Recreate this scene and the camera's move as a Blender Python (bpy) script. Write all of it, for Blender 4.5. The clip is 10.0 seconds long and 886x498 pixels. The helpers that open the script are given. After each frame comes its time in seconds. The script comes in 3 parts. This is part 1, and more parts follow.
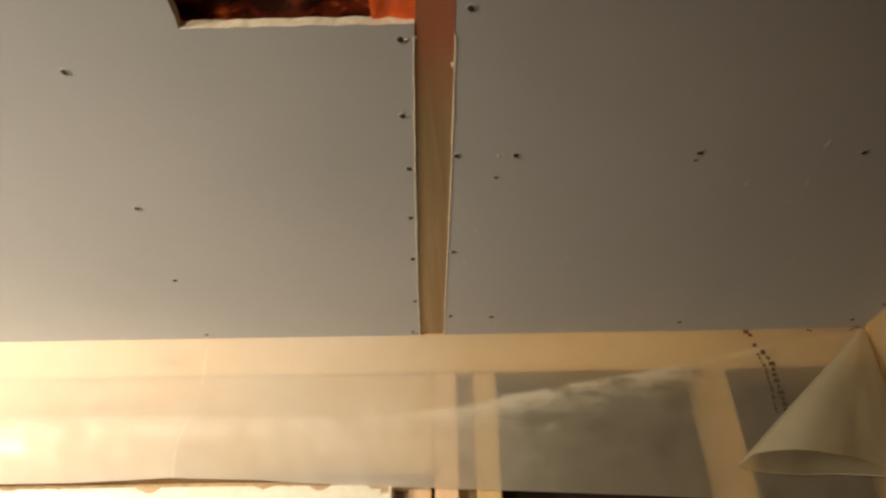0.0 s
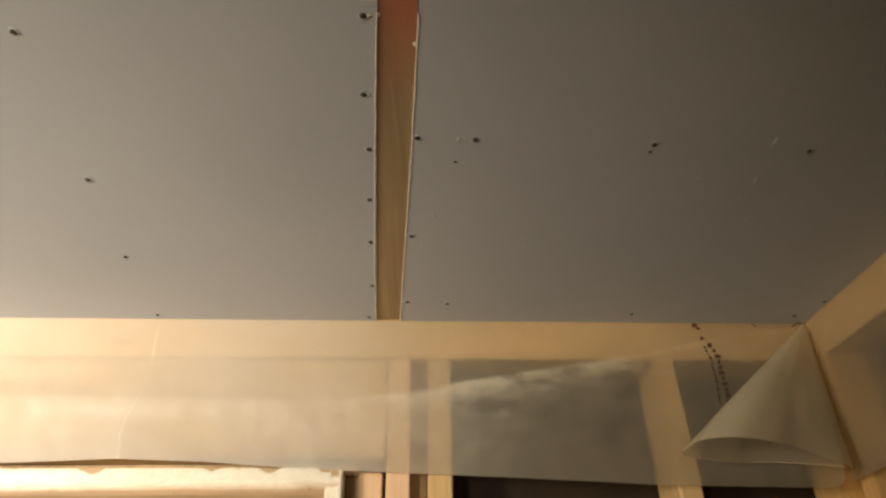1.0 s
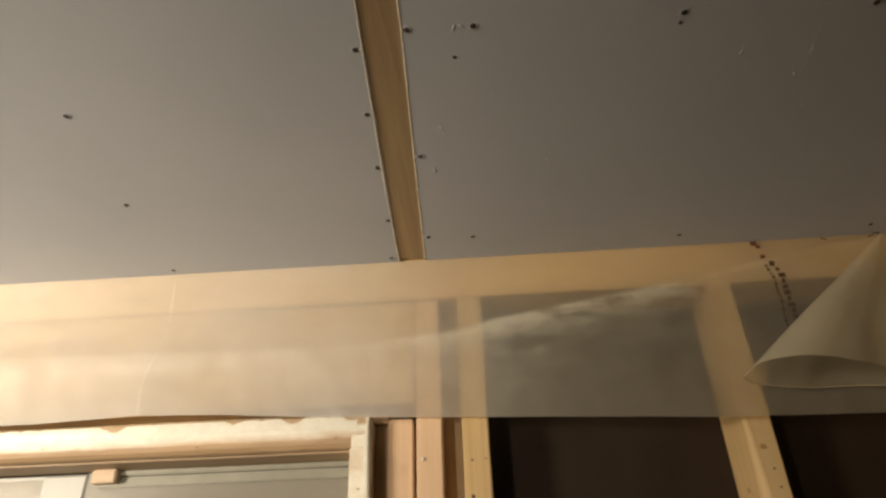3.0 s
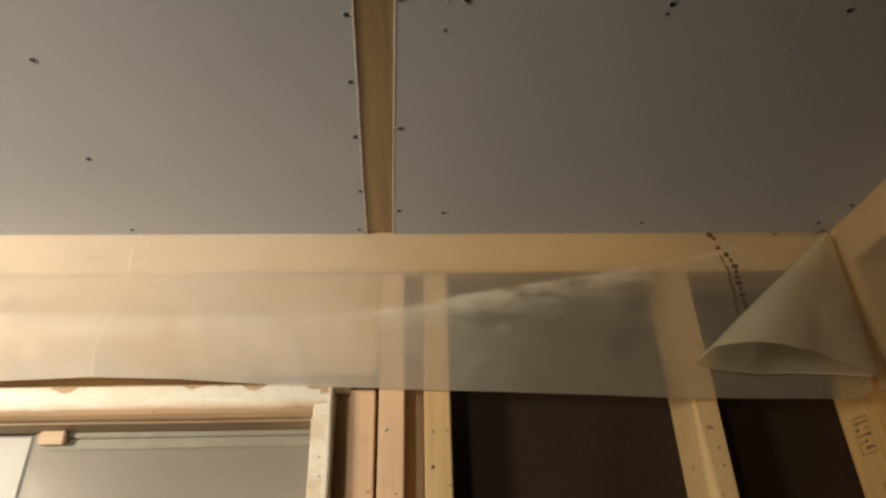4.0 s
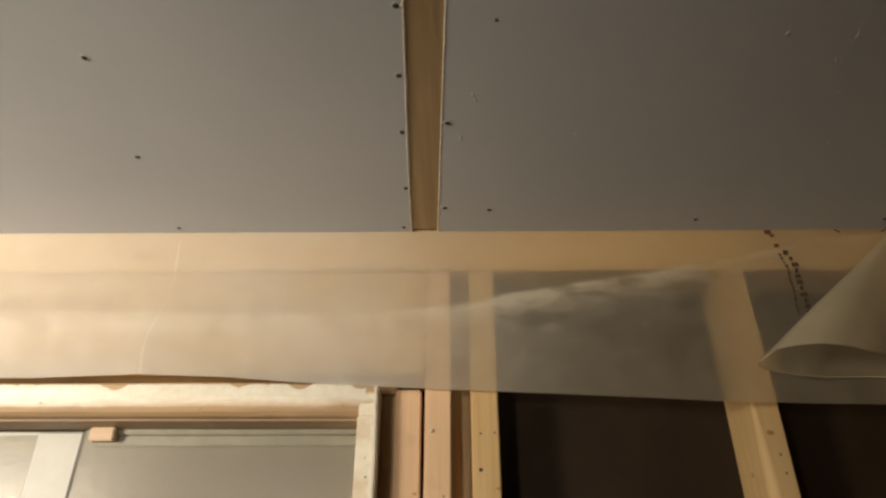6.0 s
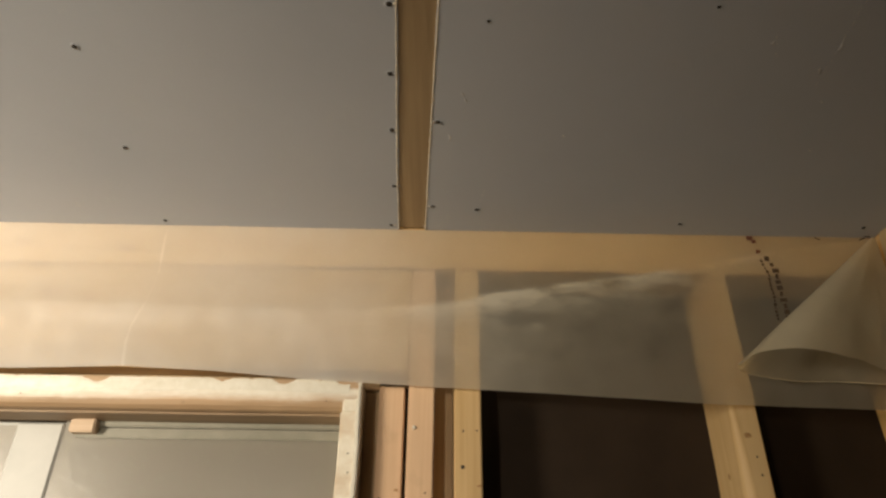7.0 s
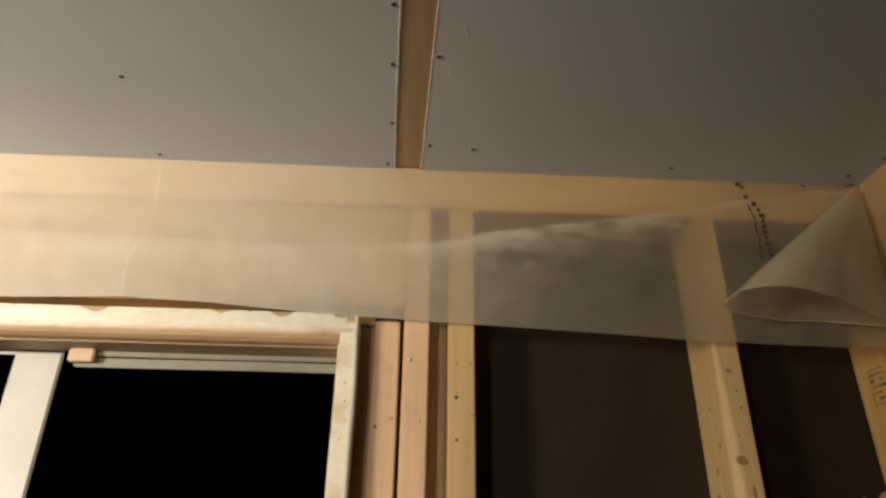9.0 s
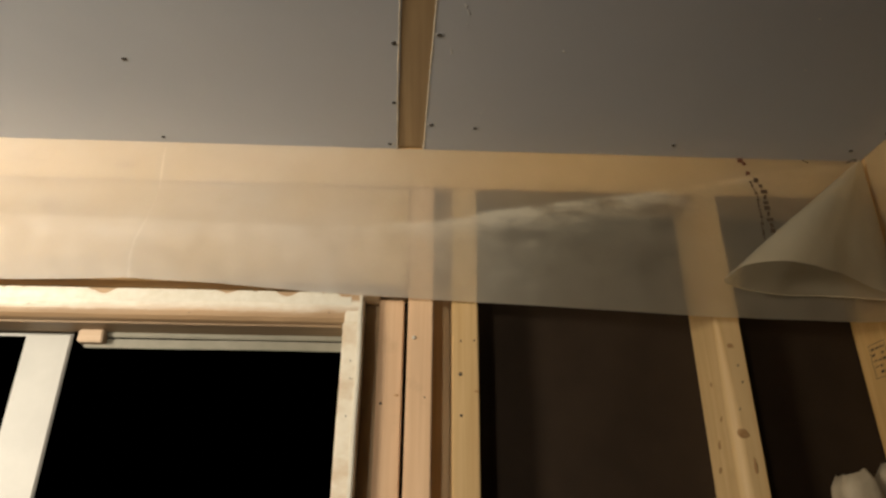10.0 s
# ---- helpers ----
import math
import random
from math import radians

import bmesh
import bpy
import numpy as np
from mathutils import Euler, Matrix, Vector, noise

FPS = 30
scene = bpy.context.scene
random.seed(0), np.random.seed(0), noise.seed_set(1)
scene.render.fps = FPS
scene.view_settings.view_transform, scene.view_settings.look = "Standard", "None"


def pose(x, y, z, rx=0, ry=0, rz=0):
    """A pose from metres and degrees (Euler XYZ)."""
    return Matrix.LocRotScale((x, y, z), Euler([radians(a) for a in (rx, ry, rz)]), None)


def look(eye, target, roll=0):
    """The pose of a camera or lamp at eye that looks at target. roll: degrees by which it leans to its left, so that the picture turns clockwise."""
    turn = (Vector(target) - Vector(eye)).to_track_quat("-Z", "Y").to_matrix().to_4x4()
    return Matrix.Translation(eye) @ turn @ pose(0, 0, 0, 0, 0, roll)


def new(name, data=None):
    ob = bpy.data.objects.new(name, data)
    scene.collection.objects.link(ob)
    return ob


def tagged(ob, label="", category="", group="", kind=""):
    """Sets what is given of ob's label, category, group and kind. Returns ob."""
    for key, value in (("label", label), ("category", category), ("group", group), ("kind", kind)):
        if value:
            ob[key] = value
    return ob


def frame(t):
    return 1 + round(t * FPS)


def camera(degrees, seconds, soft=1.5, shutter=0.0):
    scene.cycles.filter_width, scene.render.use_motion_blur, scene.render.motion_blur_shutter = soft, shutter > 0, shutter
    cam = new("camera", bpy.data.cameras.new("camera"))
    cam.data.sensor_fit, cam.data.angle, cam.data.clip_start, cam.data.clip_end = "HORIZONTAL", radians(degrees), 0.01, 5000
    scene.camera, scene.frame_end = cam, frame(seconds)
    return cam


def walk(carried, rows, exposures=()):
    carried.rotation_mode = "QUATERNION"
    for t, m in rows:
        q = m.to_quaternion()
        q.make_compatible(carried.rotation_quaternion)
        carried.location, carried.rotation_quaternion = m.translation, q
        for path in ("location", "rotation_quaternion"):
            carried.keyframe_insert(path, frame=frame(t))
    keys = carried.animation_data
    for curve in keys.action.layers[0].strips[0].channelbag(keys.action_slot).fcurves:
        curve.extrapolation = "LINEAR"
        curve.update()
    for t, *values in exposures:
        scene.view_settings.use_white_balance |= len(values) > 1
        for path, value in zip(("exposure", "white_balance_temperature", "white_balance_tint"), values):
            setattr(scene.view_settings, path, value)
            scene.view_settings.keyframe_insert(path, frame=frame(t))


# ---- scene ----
cam = camera(68.7, 10.0, soft=2.5, shutter=0.5)
PATH = [
    (0, (0.051, -1.077, 1.914), (0.034, 0.589, 3.021), -0.7),
    (0.2, (0.05, -1.073, 1.913), (-0.0, 0.601, 3.006), 0.0),
    (0.5, (0.047, -1.065, 1.91), (0.014, 0.614, 2.997), -0.5),
    (0.8, (0.053, -1.068, 1.902), (0.09, 0.596, 3.01), -0.1),
    (1, (0.057, -1.07, 1.897), (0.157, 0.599, 2.994), -1.1),
    (1.2, (0.065, -1.057, 1.894), (0.14, 0.624, 2.976), -0.3),
    (1.5, (0.079, -1.032, 1.889), (0.15, 0.705, 2.879), -1.4),
    (1.8, (0.089, -1.001, 1.885), (0.127, 0.705, 2.928), -0.9),
    (2, (0.094, -0.984, 1.883), (0.078, 0.74, 2.897), -0.7),
    (2.2, (0.104, -0.974, 1.881), (0.127, 0.742, 2.909), -0.7),
    (2.5, (0.123, -0.955, 1.877), (0.095, 0.745, 2.93), -1.6),
    (2.7, (0.125, -0.952, 1.878), (0.008, 0.752, 2.917), -2.2),
    (3.8, (0.077, -0.961, 1.884), (0.165, 0.741, 2.93), -0.9),
    (4, (0.078, -0.955, 1.872), (0.163, 0.785, 2.854), -1.6),
    (4.2, (0.077, -0.947, 1.871), (0.219, 0.791, 2.85), -2.2),
    (4.5, (0.075, -0.933, 1.869), (0.161, 0.826, 2.818), -0.3),
    (4.8, (0.072, -0.929, 1.87), (0.095, 0.843, 2.796), 0.9),
    (5, (0.071, -0.927, 1.87), (0.087, 0.818, 2.846), -0.1),
    (5.2, (0.07, -0.932, 1.872), (0.077, 0.795, 2.881), -0.4),
    (5.5, (0.067, -0.94, 1.877), (0.059, 0.789, 2.884), -0.1),
    (5.7, (0.06, -0.937, 1.878), (0.038, 0.799, 2.871), 0.1),
    (6.8, (0.063, -0.934, 1.877), (0.044, 0.809, 2.858), -0.0),
    (7, (0.059, -0.939, 1.873), (0.081, 0.801, 2.859), 0.7),
    (7.2, (0.053, -0.939, 1.872), (0.014, 0.817, 2.828), 3.0),
    (7.5, (0.042, -0.938, 1.869), (0.028, 0.818, 2.826), 2.2),
    (7.8, (0.039, -0.937, 1.857), (0.066, 0.808, 2.833), 2.4),
    (8, (0.038, -0.937, 1.85), (0.058, 0.84, 2.767), 2.1),
    (8.2, (0.037, -0.937, 1.846), (0.043, 0.848, 2.75), 2.3),
    (8.5, (0.036, -0.936, 1.84), (0.109, 0.852, 2.733), 1.4),
    (8.8, (0.036, -0.937, 1.841), (0.096, 0.857, 2.721), 2.3),
    (9, (0.036, -0.938, 1.841), (0.12, 0.862, 2.708), 0.8),
    (9.2, (0.037, -0.939, 1.842), (0.164, 0.854, 2.719), 1.3),
    (9.5, (0.04, -0.94, 1.843), (0.139, 0.854, 2.722), 1.5),
    (9.8, (0.039, -0.941, 1.836), (0.121, 0.87, 2.679), 0.8),
    (10, (0.038, -0.942, 1.832), (0.11, 0.881, 2.652), 0.4),
]
EXPOSURES = [(0.0, 0.56, 7000, 10), (1.0, 0.50, 6720, 10), (2.5, 0.40, 6520, 10), (5.5, 0.16, 6480, 10), (7.5, 0.18, 6450, 10), (10.0, 0.16, 6450, 10)]
walk(cam, [(t, look(eye, target, roll)) for t, eye, target, roll in PATH], EXPOSURES)

# ---- light: two warm work lamps off to the side, dim room glow ----
world = bpy.data.worlds.new("night")
world.use_nodes = True
world.node_tree.nodes["Background"].inputs[0].default_value = (0.9, 0.75, 0.55, 1)
world.node_tree.nodes["Background"].inputs[1].default_value = 0.01
scene.world = world
LAMP_AT, LAMP_AIM, LAMP_POWER, LAMP_COLOUR = (-1.72, -1.58, 2.02), (-1.4, -0.645, 2.169), 21.5, (1.0, 0.86, 0.67)
lamp = bpy.data.lights.new("work_lamp_light", "AREA")
lamp.energy, lamp.color, lamp.shape, lamp.size = LAMP_POWER, LAMP_COLOUR, "DISK", 0.46
lamp.spread = math.radians(102)
new("work_lamp_light", lamp).matrix_world = look(LAMP_AT, LAMP_AIM)
# a second, weaker lamp hangs behind the camera: it is mirrored in the window pane
second = bpy.data.lights.new("hand_lamp_light", "AREA")
second.energy, second.color, second.shape, second.size, second.spread = 3.3, (1.0, 0.84, 0.64), "DISK", 0.16, math.radians(105)
new("hand_lamp_light", second).matrix_world = look((-0.56, -1.74, 1.90), (-0.55, 0.0, 1.86))

CEIL = 2.44      # underside of the plasterboard
BOARD = 0.0125   # its thickness
RIGHT = 0.805    # stud faces of the right-hand wall
DEEP = 0.089     # depth of the studs


# ---- materials ----
def material(name):
    m = bpy.data.materials.new(name)
    m.use_nodes = True
    t = m.node_tree
    return m, t.nodes, t.links, t.nodes["Principled BSDF"]


def mixed(nodes, links, factor, a, b, blend="MIX"):
    """A colour mix node; factor, a and b are sockets or values."""
    n = nodes.new("ShaderNodeMix")
    n.data_type, n.blend_type = "RGBA", blend
    for socket, value in ((n.inputs[0], factor), (n.inputs[6], a), (n.inputs[7], b)):
        if isinstance(value, bpy.types.NodeSocket):
            links.new(value, socket)
        elif isinstance(value, (int, float)):
            socket.default_value = value
        else:
            socket.default_value = (*value, 1)
    return n.outputs[2]


def noise_of(nodes, links, scale, detail=4.0, stretch=(1, 1, 1), rough=0.55, shift=None):
    co = nodes.new("ShaderNodeTexCoord")
    mp = nodes.new("ShaderNodeMapping")
    mp.inputs["Scale"].default_value = stretch
    links.new(co.outputs["Object"], mp.inputs[0])
    if shift is not None:
        links.new(shift, mp.inputs["Location"])
    n = nodes.new("ShaderNodeTexNoise")
    n.inputs["Scale"].default_value, n.inputs["Detail"].default_value, n.inputs["Roughness"].default_value = scale, detail, rough
    links.new(mp.outputs[0], n.inputs["Vector"])
    return n.outputs["Fac"]


def ramp(nodes, links, fac, stops):
    r = nodes.new("ShaderNodeValToRGB")
    while len(r.color_ramp.elements) < len(stops):
        r.color_ramp.elements.new(0.5)
    for e, (pos, c) in zip(r.color_ramp.elements, stops):
        e.position, e.color = pos, (*((c, c, c) if isinstance(c, (int, float)) else c), 1)
    links.new(fac, r.inputs[0])
    return r.outputs[0]


def bump_of(nodes, links, bsdf, height, strength, distance=0.001):
    b = nodes.new("ShaderNodeBump")
    b.inputs["Strength"].default_value, b.inputs["Distance"].default_value = strength, distance
    links.new(height, b.inputs["Height"])
    links.new(b.outputs[0], bsdf.inputs["Normal"])


def random_shift(nodes, links):
    info = nodes.new("ShaderNodeObjectInfo")
    mul = nodes.new("ShaderNodeMath")
    mul.operation = "MULTIPLY"
    mul.inputs[1].default_value = 7.0
    links.new(info.outputs["Random"], mul.inputs[0])
    return info.outputs["Random"], mul.outputs[0]


def pine(name, axis, light=(0.71, 0.515, 0.265), dark=(0.60, 0.405, 0.18), gloss=0.55):
    """Sawn pine with the grain along one axis."""
    m, nodes, links, bsdf = material(name)
    rnd, shift = random_shift(nodes, links)
    thin = [1.0, 1.0, 1.0]
    thin["XYZ".index(axis)] = 0.035
    grain = noise_of(nodes, links, 95, 5, thin, 0.6, shift)
    broad = noise_of(nodes, links, 9, 3, [0.25 if a < 1 else 1 for a in thin], 0.5, shift)
    blot = noise_of(nodes, links, 14, 4, (1, 1, 1), 0.6, shift)
    tone = mixed(nodes, links, ramp(nodes, links, grain, [(0.36, 0.0), (0.66, 1.0)]), light, dark)
    tone = mixed(nodes, links, ramp(nodes, links, broad, [(0.42, 0.0), (0.70, 0.55)]), tone, [c * 0.78 for c in dark])
    tone = mixed(nodes, links, ramp(nodes, links, blot, [(0.60, 0.0), (0.78, 0.35)]), tone, (0.30, 0.20, 0.11))
    vary = nodes.new("ShaderNodeHueSaturation")
    scale = nodes.new("ShaderNodeMapRange")
    scale.inputs[3].default_value, scale.inputs[4].default_value = 0.9, 1.08
    links.new(rnd, scale.inputs[0])
    links.new(scale.outputs[0], vary.inputs["Value"])
    links.new(tone, vary.inputs["Color"])
    links.new(vary.outputs[0], bsdf.inputs["Base Color"])
    bsdf.inputs["Roughness"].default_value = gloss
    bump_of(nodes, links, bsdf, grain, 0.25, 0.0006)
    return m


PINE = {a: pine("pine_" + a.lower(), a) for a in "XYZ"}
def reddened_nailer():
    """Pine that turns reddish towards the cut-out."""
    m = pine("reddened_pine", "Y", (0.38, 0.275, 0.15), (0.30, 0.21, 0.11))
    nodes, links = m.node_tree.nodes, m.node_tree.links
    bsdf = nodes["Principled BSDF"]
    tone = bsdf.inputs["Base Color"].links[0].from_socket
    co, split, edge = nodes.new("ShaderNodeTexCoord"), nodes.new("ShaderNodeSeparateXYZ"), nodes.new("ShaderNodeMapRange")
    links.new(co.outputs["Object"], split.inputs[0])
    wobble = nodes.new("ShaderNodeMath")
    wobble.operation = "MULTIPLY_ADD"
    wobble.inputs[1].default_value = 0.14
    links.new(noise_of(nodes, links, 22, 4), wobble.inputs[0])
    links.new(split.outputs[1], wobble.inputs[2])
    edge.inputs[1].default_value, edge.inputs[2].default_value = -0.46, -0.62
    edge.inputs[3].default_value, edge.inputs[4].default_value = 0.0, 0.85
    links.new(wobble.outputs[0], edge.inputs[0])
    links.new(mixed(nodes, links, edge.outputs[0], tone, (0.42, 0.13, 0.07)), bsdf.inputs["Base Color"])
    return m


NAILER = reddened_nailer()
# wood for the head's underside, browned to carry its shade
BROWN = pine("shaded_head_pine", "X", (0.42, 0.30, 0.18), (0.32, 0.22, 0.13))
# darker pine for recessed boards: their shade is in the colour
SHADED = pine("shaded_pine", "Z", (0.50, 0.37, 0.22), (0.38, 0.27, 0.15))
ROSY = pine("rosy_pine", "Z", (0.71, 0.505, 0.325), (0.62, 0.42, 0.255))
YELLOW = pine("yellow_pine", "Z", (0.72, 0.48, 0.20), (0.60, 0.36, 0.12))


def plaster_paper():
    m, nodes, links, bsdf = material("grey_board_paper")
    fine = noise_of(nodes, links, 420, 3)
    cloud = noise_of(nodes, links, 2.2, 5)
    dust_glare = noise_of(nodes, links, 30, 6, (1, 1, 1), 0.7)
    c = mixed(nodes, links, ramp(nodes, links, cloud, [(0.35, 0.0), (0.7, 1.0)]), (0.430, 0.460, 0.510), (0.480, 0.508, 0.555))
    c = mixed(nodes, links, ramp(nodes, links, dust_glare, [(0.62, 0.0), (0.80, 0.35)]), c, (0.52, 0.54, 0.56))
    c = mixed(nodes, links, ramp(nodes, links, fine, [(0.3, 0.0), (0.7, 0.12)]), c, (0.35, 0.375, 0.40))
    links.new(c, bsdf.inputs["Base Color"])
    bsdf.inputs["Roughness"].default_value = 0.62
    bump_of(nodes, links, bsdf, fine, 0.08, 0.0004)
    return m


def speckled(name, a, b, scale, rough=0.7, bump=0.3, distance=0.002):
    m, nodes, links, bsdf = material(name)
    n = noise_of(nodes, links, scale, 6, (1, 1, 1), 0.65)
    links.new(mixed(nodes, links, ramp(nodes, links, n, [(0.35, 0.0), (0.68, 1.0)]), a, b), bsdf.inputs["Base Color"])
    bsdf.inputs["Roughness"].default_value = rough
    bump_of(nodes, links, bsdf, n, bump, distance)
    return m


PAPER = plaster_paper()
GYPSUM = speckled("broken_gypsum", (0.62, 0.55, 0.42), (0.80, 0.76, 0.66), 160, 0.9, 0.8, 0.003)
SMEAR = speckled("plaster_dust", (0.48, 0.49, 0.50), (0.62, 0.62, 0.61), 200, 0.9)
SHEATHING = speckled("dark_sheathing", (0.023, 0.0145, 0.0085), (0.031, 0.020, 0.012), 9, 0.6, 0.1)
SHEATHING.node_tree.nodes["Principled BSDF"].inputs["Specular IOR Level"].default_value = 0.2
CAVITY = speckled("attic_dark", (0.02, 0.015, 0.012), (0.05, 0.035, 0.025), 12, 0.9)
# tones of the unseen walls and floor, picked for the light they bounce
PLAIN = speckled("bounce_wall", (0.48, 0.34, 0.19), (0.56, 0.41, 0.24), 3, 0.8, 0.05)
FLOOR = speckled("bounce_floor", (0.36, 0.265, 0.155), (0.44, 0.33, 0.20), 5, 0.8, 0.1)
KNOT = speckled("knot_wood", (0.30, 0.16, 0.06), (0.46, 0.29, 0.13), 220, 0.6)
INK = speckled("black_ink", (0.05, 0.032, 0.018), (0.12, 0.08, 0.045), 300, 0.7)
RUST_INK = speckled("brown_ink", (0.10, 0.035, 0.02), (0.20, 0.08, 0.04), 300, 0.7)
WRAP = speckled("pale_wrap", (0.32, 0.265, 0.18), (0.50, 0.43, 0.31), 14, 0.55, 0.5, 0.004)


def metal(name, colour, rough):
    m, nodes, links, bsdf = material(name)
    n = noise_of(nodes, links, 300, 3)
    links.new(mixed(nodes, links, n, colour, [c * 0.5 for c in colour]), bsdf.inputs["Base Color"])
    bsdf.inputs["Metallic"].default_value, bsdf.inputs["Roughness"].default_value = 0.7, rough
    return m


SCREW = metal("phosphated_screw", (0.09, 0.08, 0.07), 0.5)
NAIL = speckled("galvanised_nail", (0.55, 0.52, 0.45), (0.68, 0.64, 0.56), 200, 0.45)


def chipped_paint():
    """Old white gloss paint, worn through to bare wood along one edge."""
    m, nodes, links, bsdf = material("chipped_white_paint")
    coarse = noise_of(nodes, links, 38, 6, (0.45, 1, 1), 0.62)
    fine = noise_of(nodes, links, 130, 4)
    wood = mixed(nodes, links, fine, (0.44, 0.29, 0.15), (0.58, 0.42, 0.25))
    paint = mixed(nodes, links, ramp(nodes, links, fine, [(0.35, 0.0), (0.8, 0.6)]), (0.82, 0.79, 0.68), (0.66, 0.60, 0.47))
    links.new(mixed(nodes, links, ramp(nodes, links, coarse, [(0.46, 0.08), (0.66, 0.55)]), paint, wood), bsdf.inputs["Base Color"])
    bsdf.inputs["Roughness"].default_value = 0.4
    bump_of(nodes, links, bsdf, coarse, 0.5, 0.0015)
    return m




def worn_head():
    """Cream paint over the upper face, rubbed thin towards the rounded lower arris, bare below."""
    m = pine("worn_painted_head", "X", (0.48, 0.335, 0.20), (0.38, 0.255, 0.145), 0.5)
    nodes, links = m.node_tree.nodes, m.node_tree.links
    bsdf = nodes["Principled BSDF"]
    wood = bsdf.inputs["Base Color"].links[0].from_socket
    co, split, edge = nodes.new("ShaderNodeTexCoord"), nodes.new("ShaderNodeSeparateXYZ"), nodes.new("ShaderNodeMapRange")
    links.new(co.outputs["Object"], split.inputs[0])
    wobble = nodes.new("ShaderNodeMath")
    wobble.operation = "MULTIPLY_ADD"
    wobble.inputs[1].default_value = 0.022
    links.new(noise_of(nodes, links, 26, 6, (0.35, 1, 1), 0.7), wobble.inputs[0])
    links.new(split.outputs[2], wobble.inputs[2])
    edge.interpolation_type = "SMOOTHSTEP"
    edge.inputs[1].default_value, edge.inputs[2].default_value = 2.149, 2.165
    links.new(wobble.outputs[0], edge.inputs[0])
    fine = noise_of(nodes, links, 70, 5)
    paint = mixed(nodes, links, ramp(nodes, links, fine, [(0.40, 0.0), (0.75, 0.7)]), (0.74, 0.71, 0.62), (0.62, 0.56, 0.44))
    bare, both = nodes.new("ShaderNodeMapRange"), nodes.new("ShaderNodeMath")
    bare.inputs[1].default_value, bare.inputs[2].default_value = 2.163, 2.158
    links.new(split.outputs[2], bare.inputs[0])
    both.operation = "MULTIPLY"
    links.new(edge.outputs[0], both.inputs[0])
    links.new(bare.outputs[0], both.inputs[1])
    links.new(mixed(nodes, links, both.outputs[0], wood, paint), bsdf.inputs["Base Color"])
    return m


CHIPPED = chipped_paint()
HEAD_WOOD = worn_head()
OLDWOOD = pine("old_bare_wood", "X", (0.70, 0.56, 0.41), (0.57, 0.42, 0.28), 0.6)
PAINT = speckled("cream_gloss_paint", (0.70, 0.68, 0.60), (0.60, 0.57, 0.47), 60, 0.38, 0.35, 0.0012)


def sheet_plastic(name, tint, see, gloss_rough, scatter, back=0.5, blur=0.5):
    """Thin milky plastic: part of the light passes straight, part passes blurred, part scatters, part reflects."""
    m, nodes, links, bsdf = material(name)
    nodes.remove(bsdf)
    out = nodes["Material Output"]
    clear = nodes.new("ShaderNodeBsdfTransparent")
    clear.inputs[0].default_value = (0.97, 0.95, 0.88, 1)
    soft = nodes.new("ShaderNodeBsdfRefraction")
    soft.inputs["Color"].default_value, soft.inputs["Roughness"].default_value, soft.inputs["IOR"].default_value = (0.97, 0.95, 0.88, 1), 0.45, 1.14
    passing = nodes.new("ShaderNodeMixShader")
    passing.inputs[0].default_value = blur
    links.new(clear.outputs[0], passing.inputs[1])
    links.new(soft.outputs[0], passing.inputs[2])
    diff, trans = nodes.new("ShaderNodeBsdfDiffuse"), nodes.new("ShaderNodeBsdfTranslucent")
    gloss = nodes.new("ShaderNodeBsdfGlossy")
    gloss.inputs["Roughness"].default_value = gloss_rough
    gloss.inputs[0].default_value = (0.8, 0.8, 0.8, 1)
    milky = nodes.new("ShaderNodeMixShader")
    milky.inputs[0].default_value = back
    for s, n in ((1, diff), (2, trans)):
        n.inputs[0].default_value = (*tint, 1)
        links.new(n.outputs[0], milky.inputs[s])
    body = nodes.new("ShaderNodeMixShader")
    cloud = noise_of(nodes, links, 16, 6, (1, 1, 1), 0.6)
    haze = nodes.new("ShaderNodeMapRange")
    haze.inputs[1].default_value, haze.inputs[2].default_value = 0.3, 0.75
    haze.inputs[3].default_value, haze.inputs[4].default_value = 1 - see - scatter, 1 - see + scatter
    links.new(cloud, haze.inputs[0])
    # crease whitening and its painted highlight thicken the haze in streaks
    glint_wear = nodes.new("ShaderNodeAttribute")
    glint_wear.attribute_name = "crease_glint_wear"
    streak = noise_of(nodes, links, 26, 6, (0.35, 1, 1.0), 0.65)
    streaky = nodes.new("ShaderNodeMath")
    streaky.operation = "MULTIPLY"
    links.new(glint_wear.outputs["Fac"], streaky.inputs[0])
    links.new(ramp(nodes, links, streak, [(0.40, 0.12), (0.60, 1.0)]), streaky.inputs[1])
    summed = nodes.new("ShaderNodeMath")
    summed.operation, summed.use_clamp = "ADD", True
    # painted glare: extra haze, read per vertex
    dust_glare = nodes.new("ShaderNodeAttribute")
    dust_glare.attribute_name = "dust_glare"
    dust_hazed = nodes.new("ShaderNodeMath")
    dust_hazed.operation = "ADD"
    links.new(haze.outputs[0], dust_hazed.inputs[0])
    links.new(dust_glare.outputs["Fac"], dust_hazed.inputs[1])
    # the glare also shifts the film's colour from warm to neutral
    pale = nodes.new("ShaderNodeMath")
    pale.operation, pale.use_clamp = "MULTIPLY", True
    pale.inputs[1].default_value = 2.2
    links.new(dust_glare.outputs["Fac"], pale.inputs[0])
    milk = mixed(nodes, links, pale.outputs[0], tint, (0.80, 0.785, 0.745))
    links.new(milk, diff.inputs[0])
    links.new(milk, trans.inputs[0])
    links.new(dust_hazed.outputs[0], summed.inputs[0])
    links.new(streaky.outputs[0], summed.inputs[1])
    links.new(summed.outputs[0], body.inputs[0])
    links.new(passing.outputs[0], body.inputs[1])
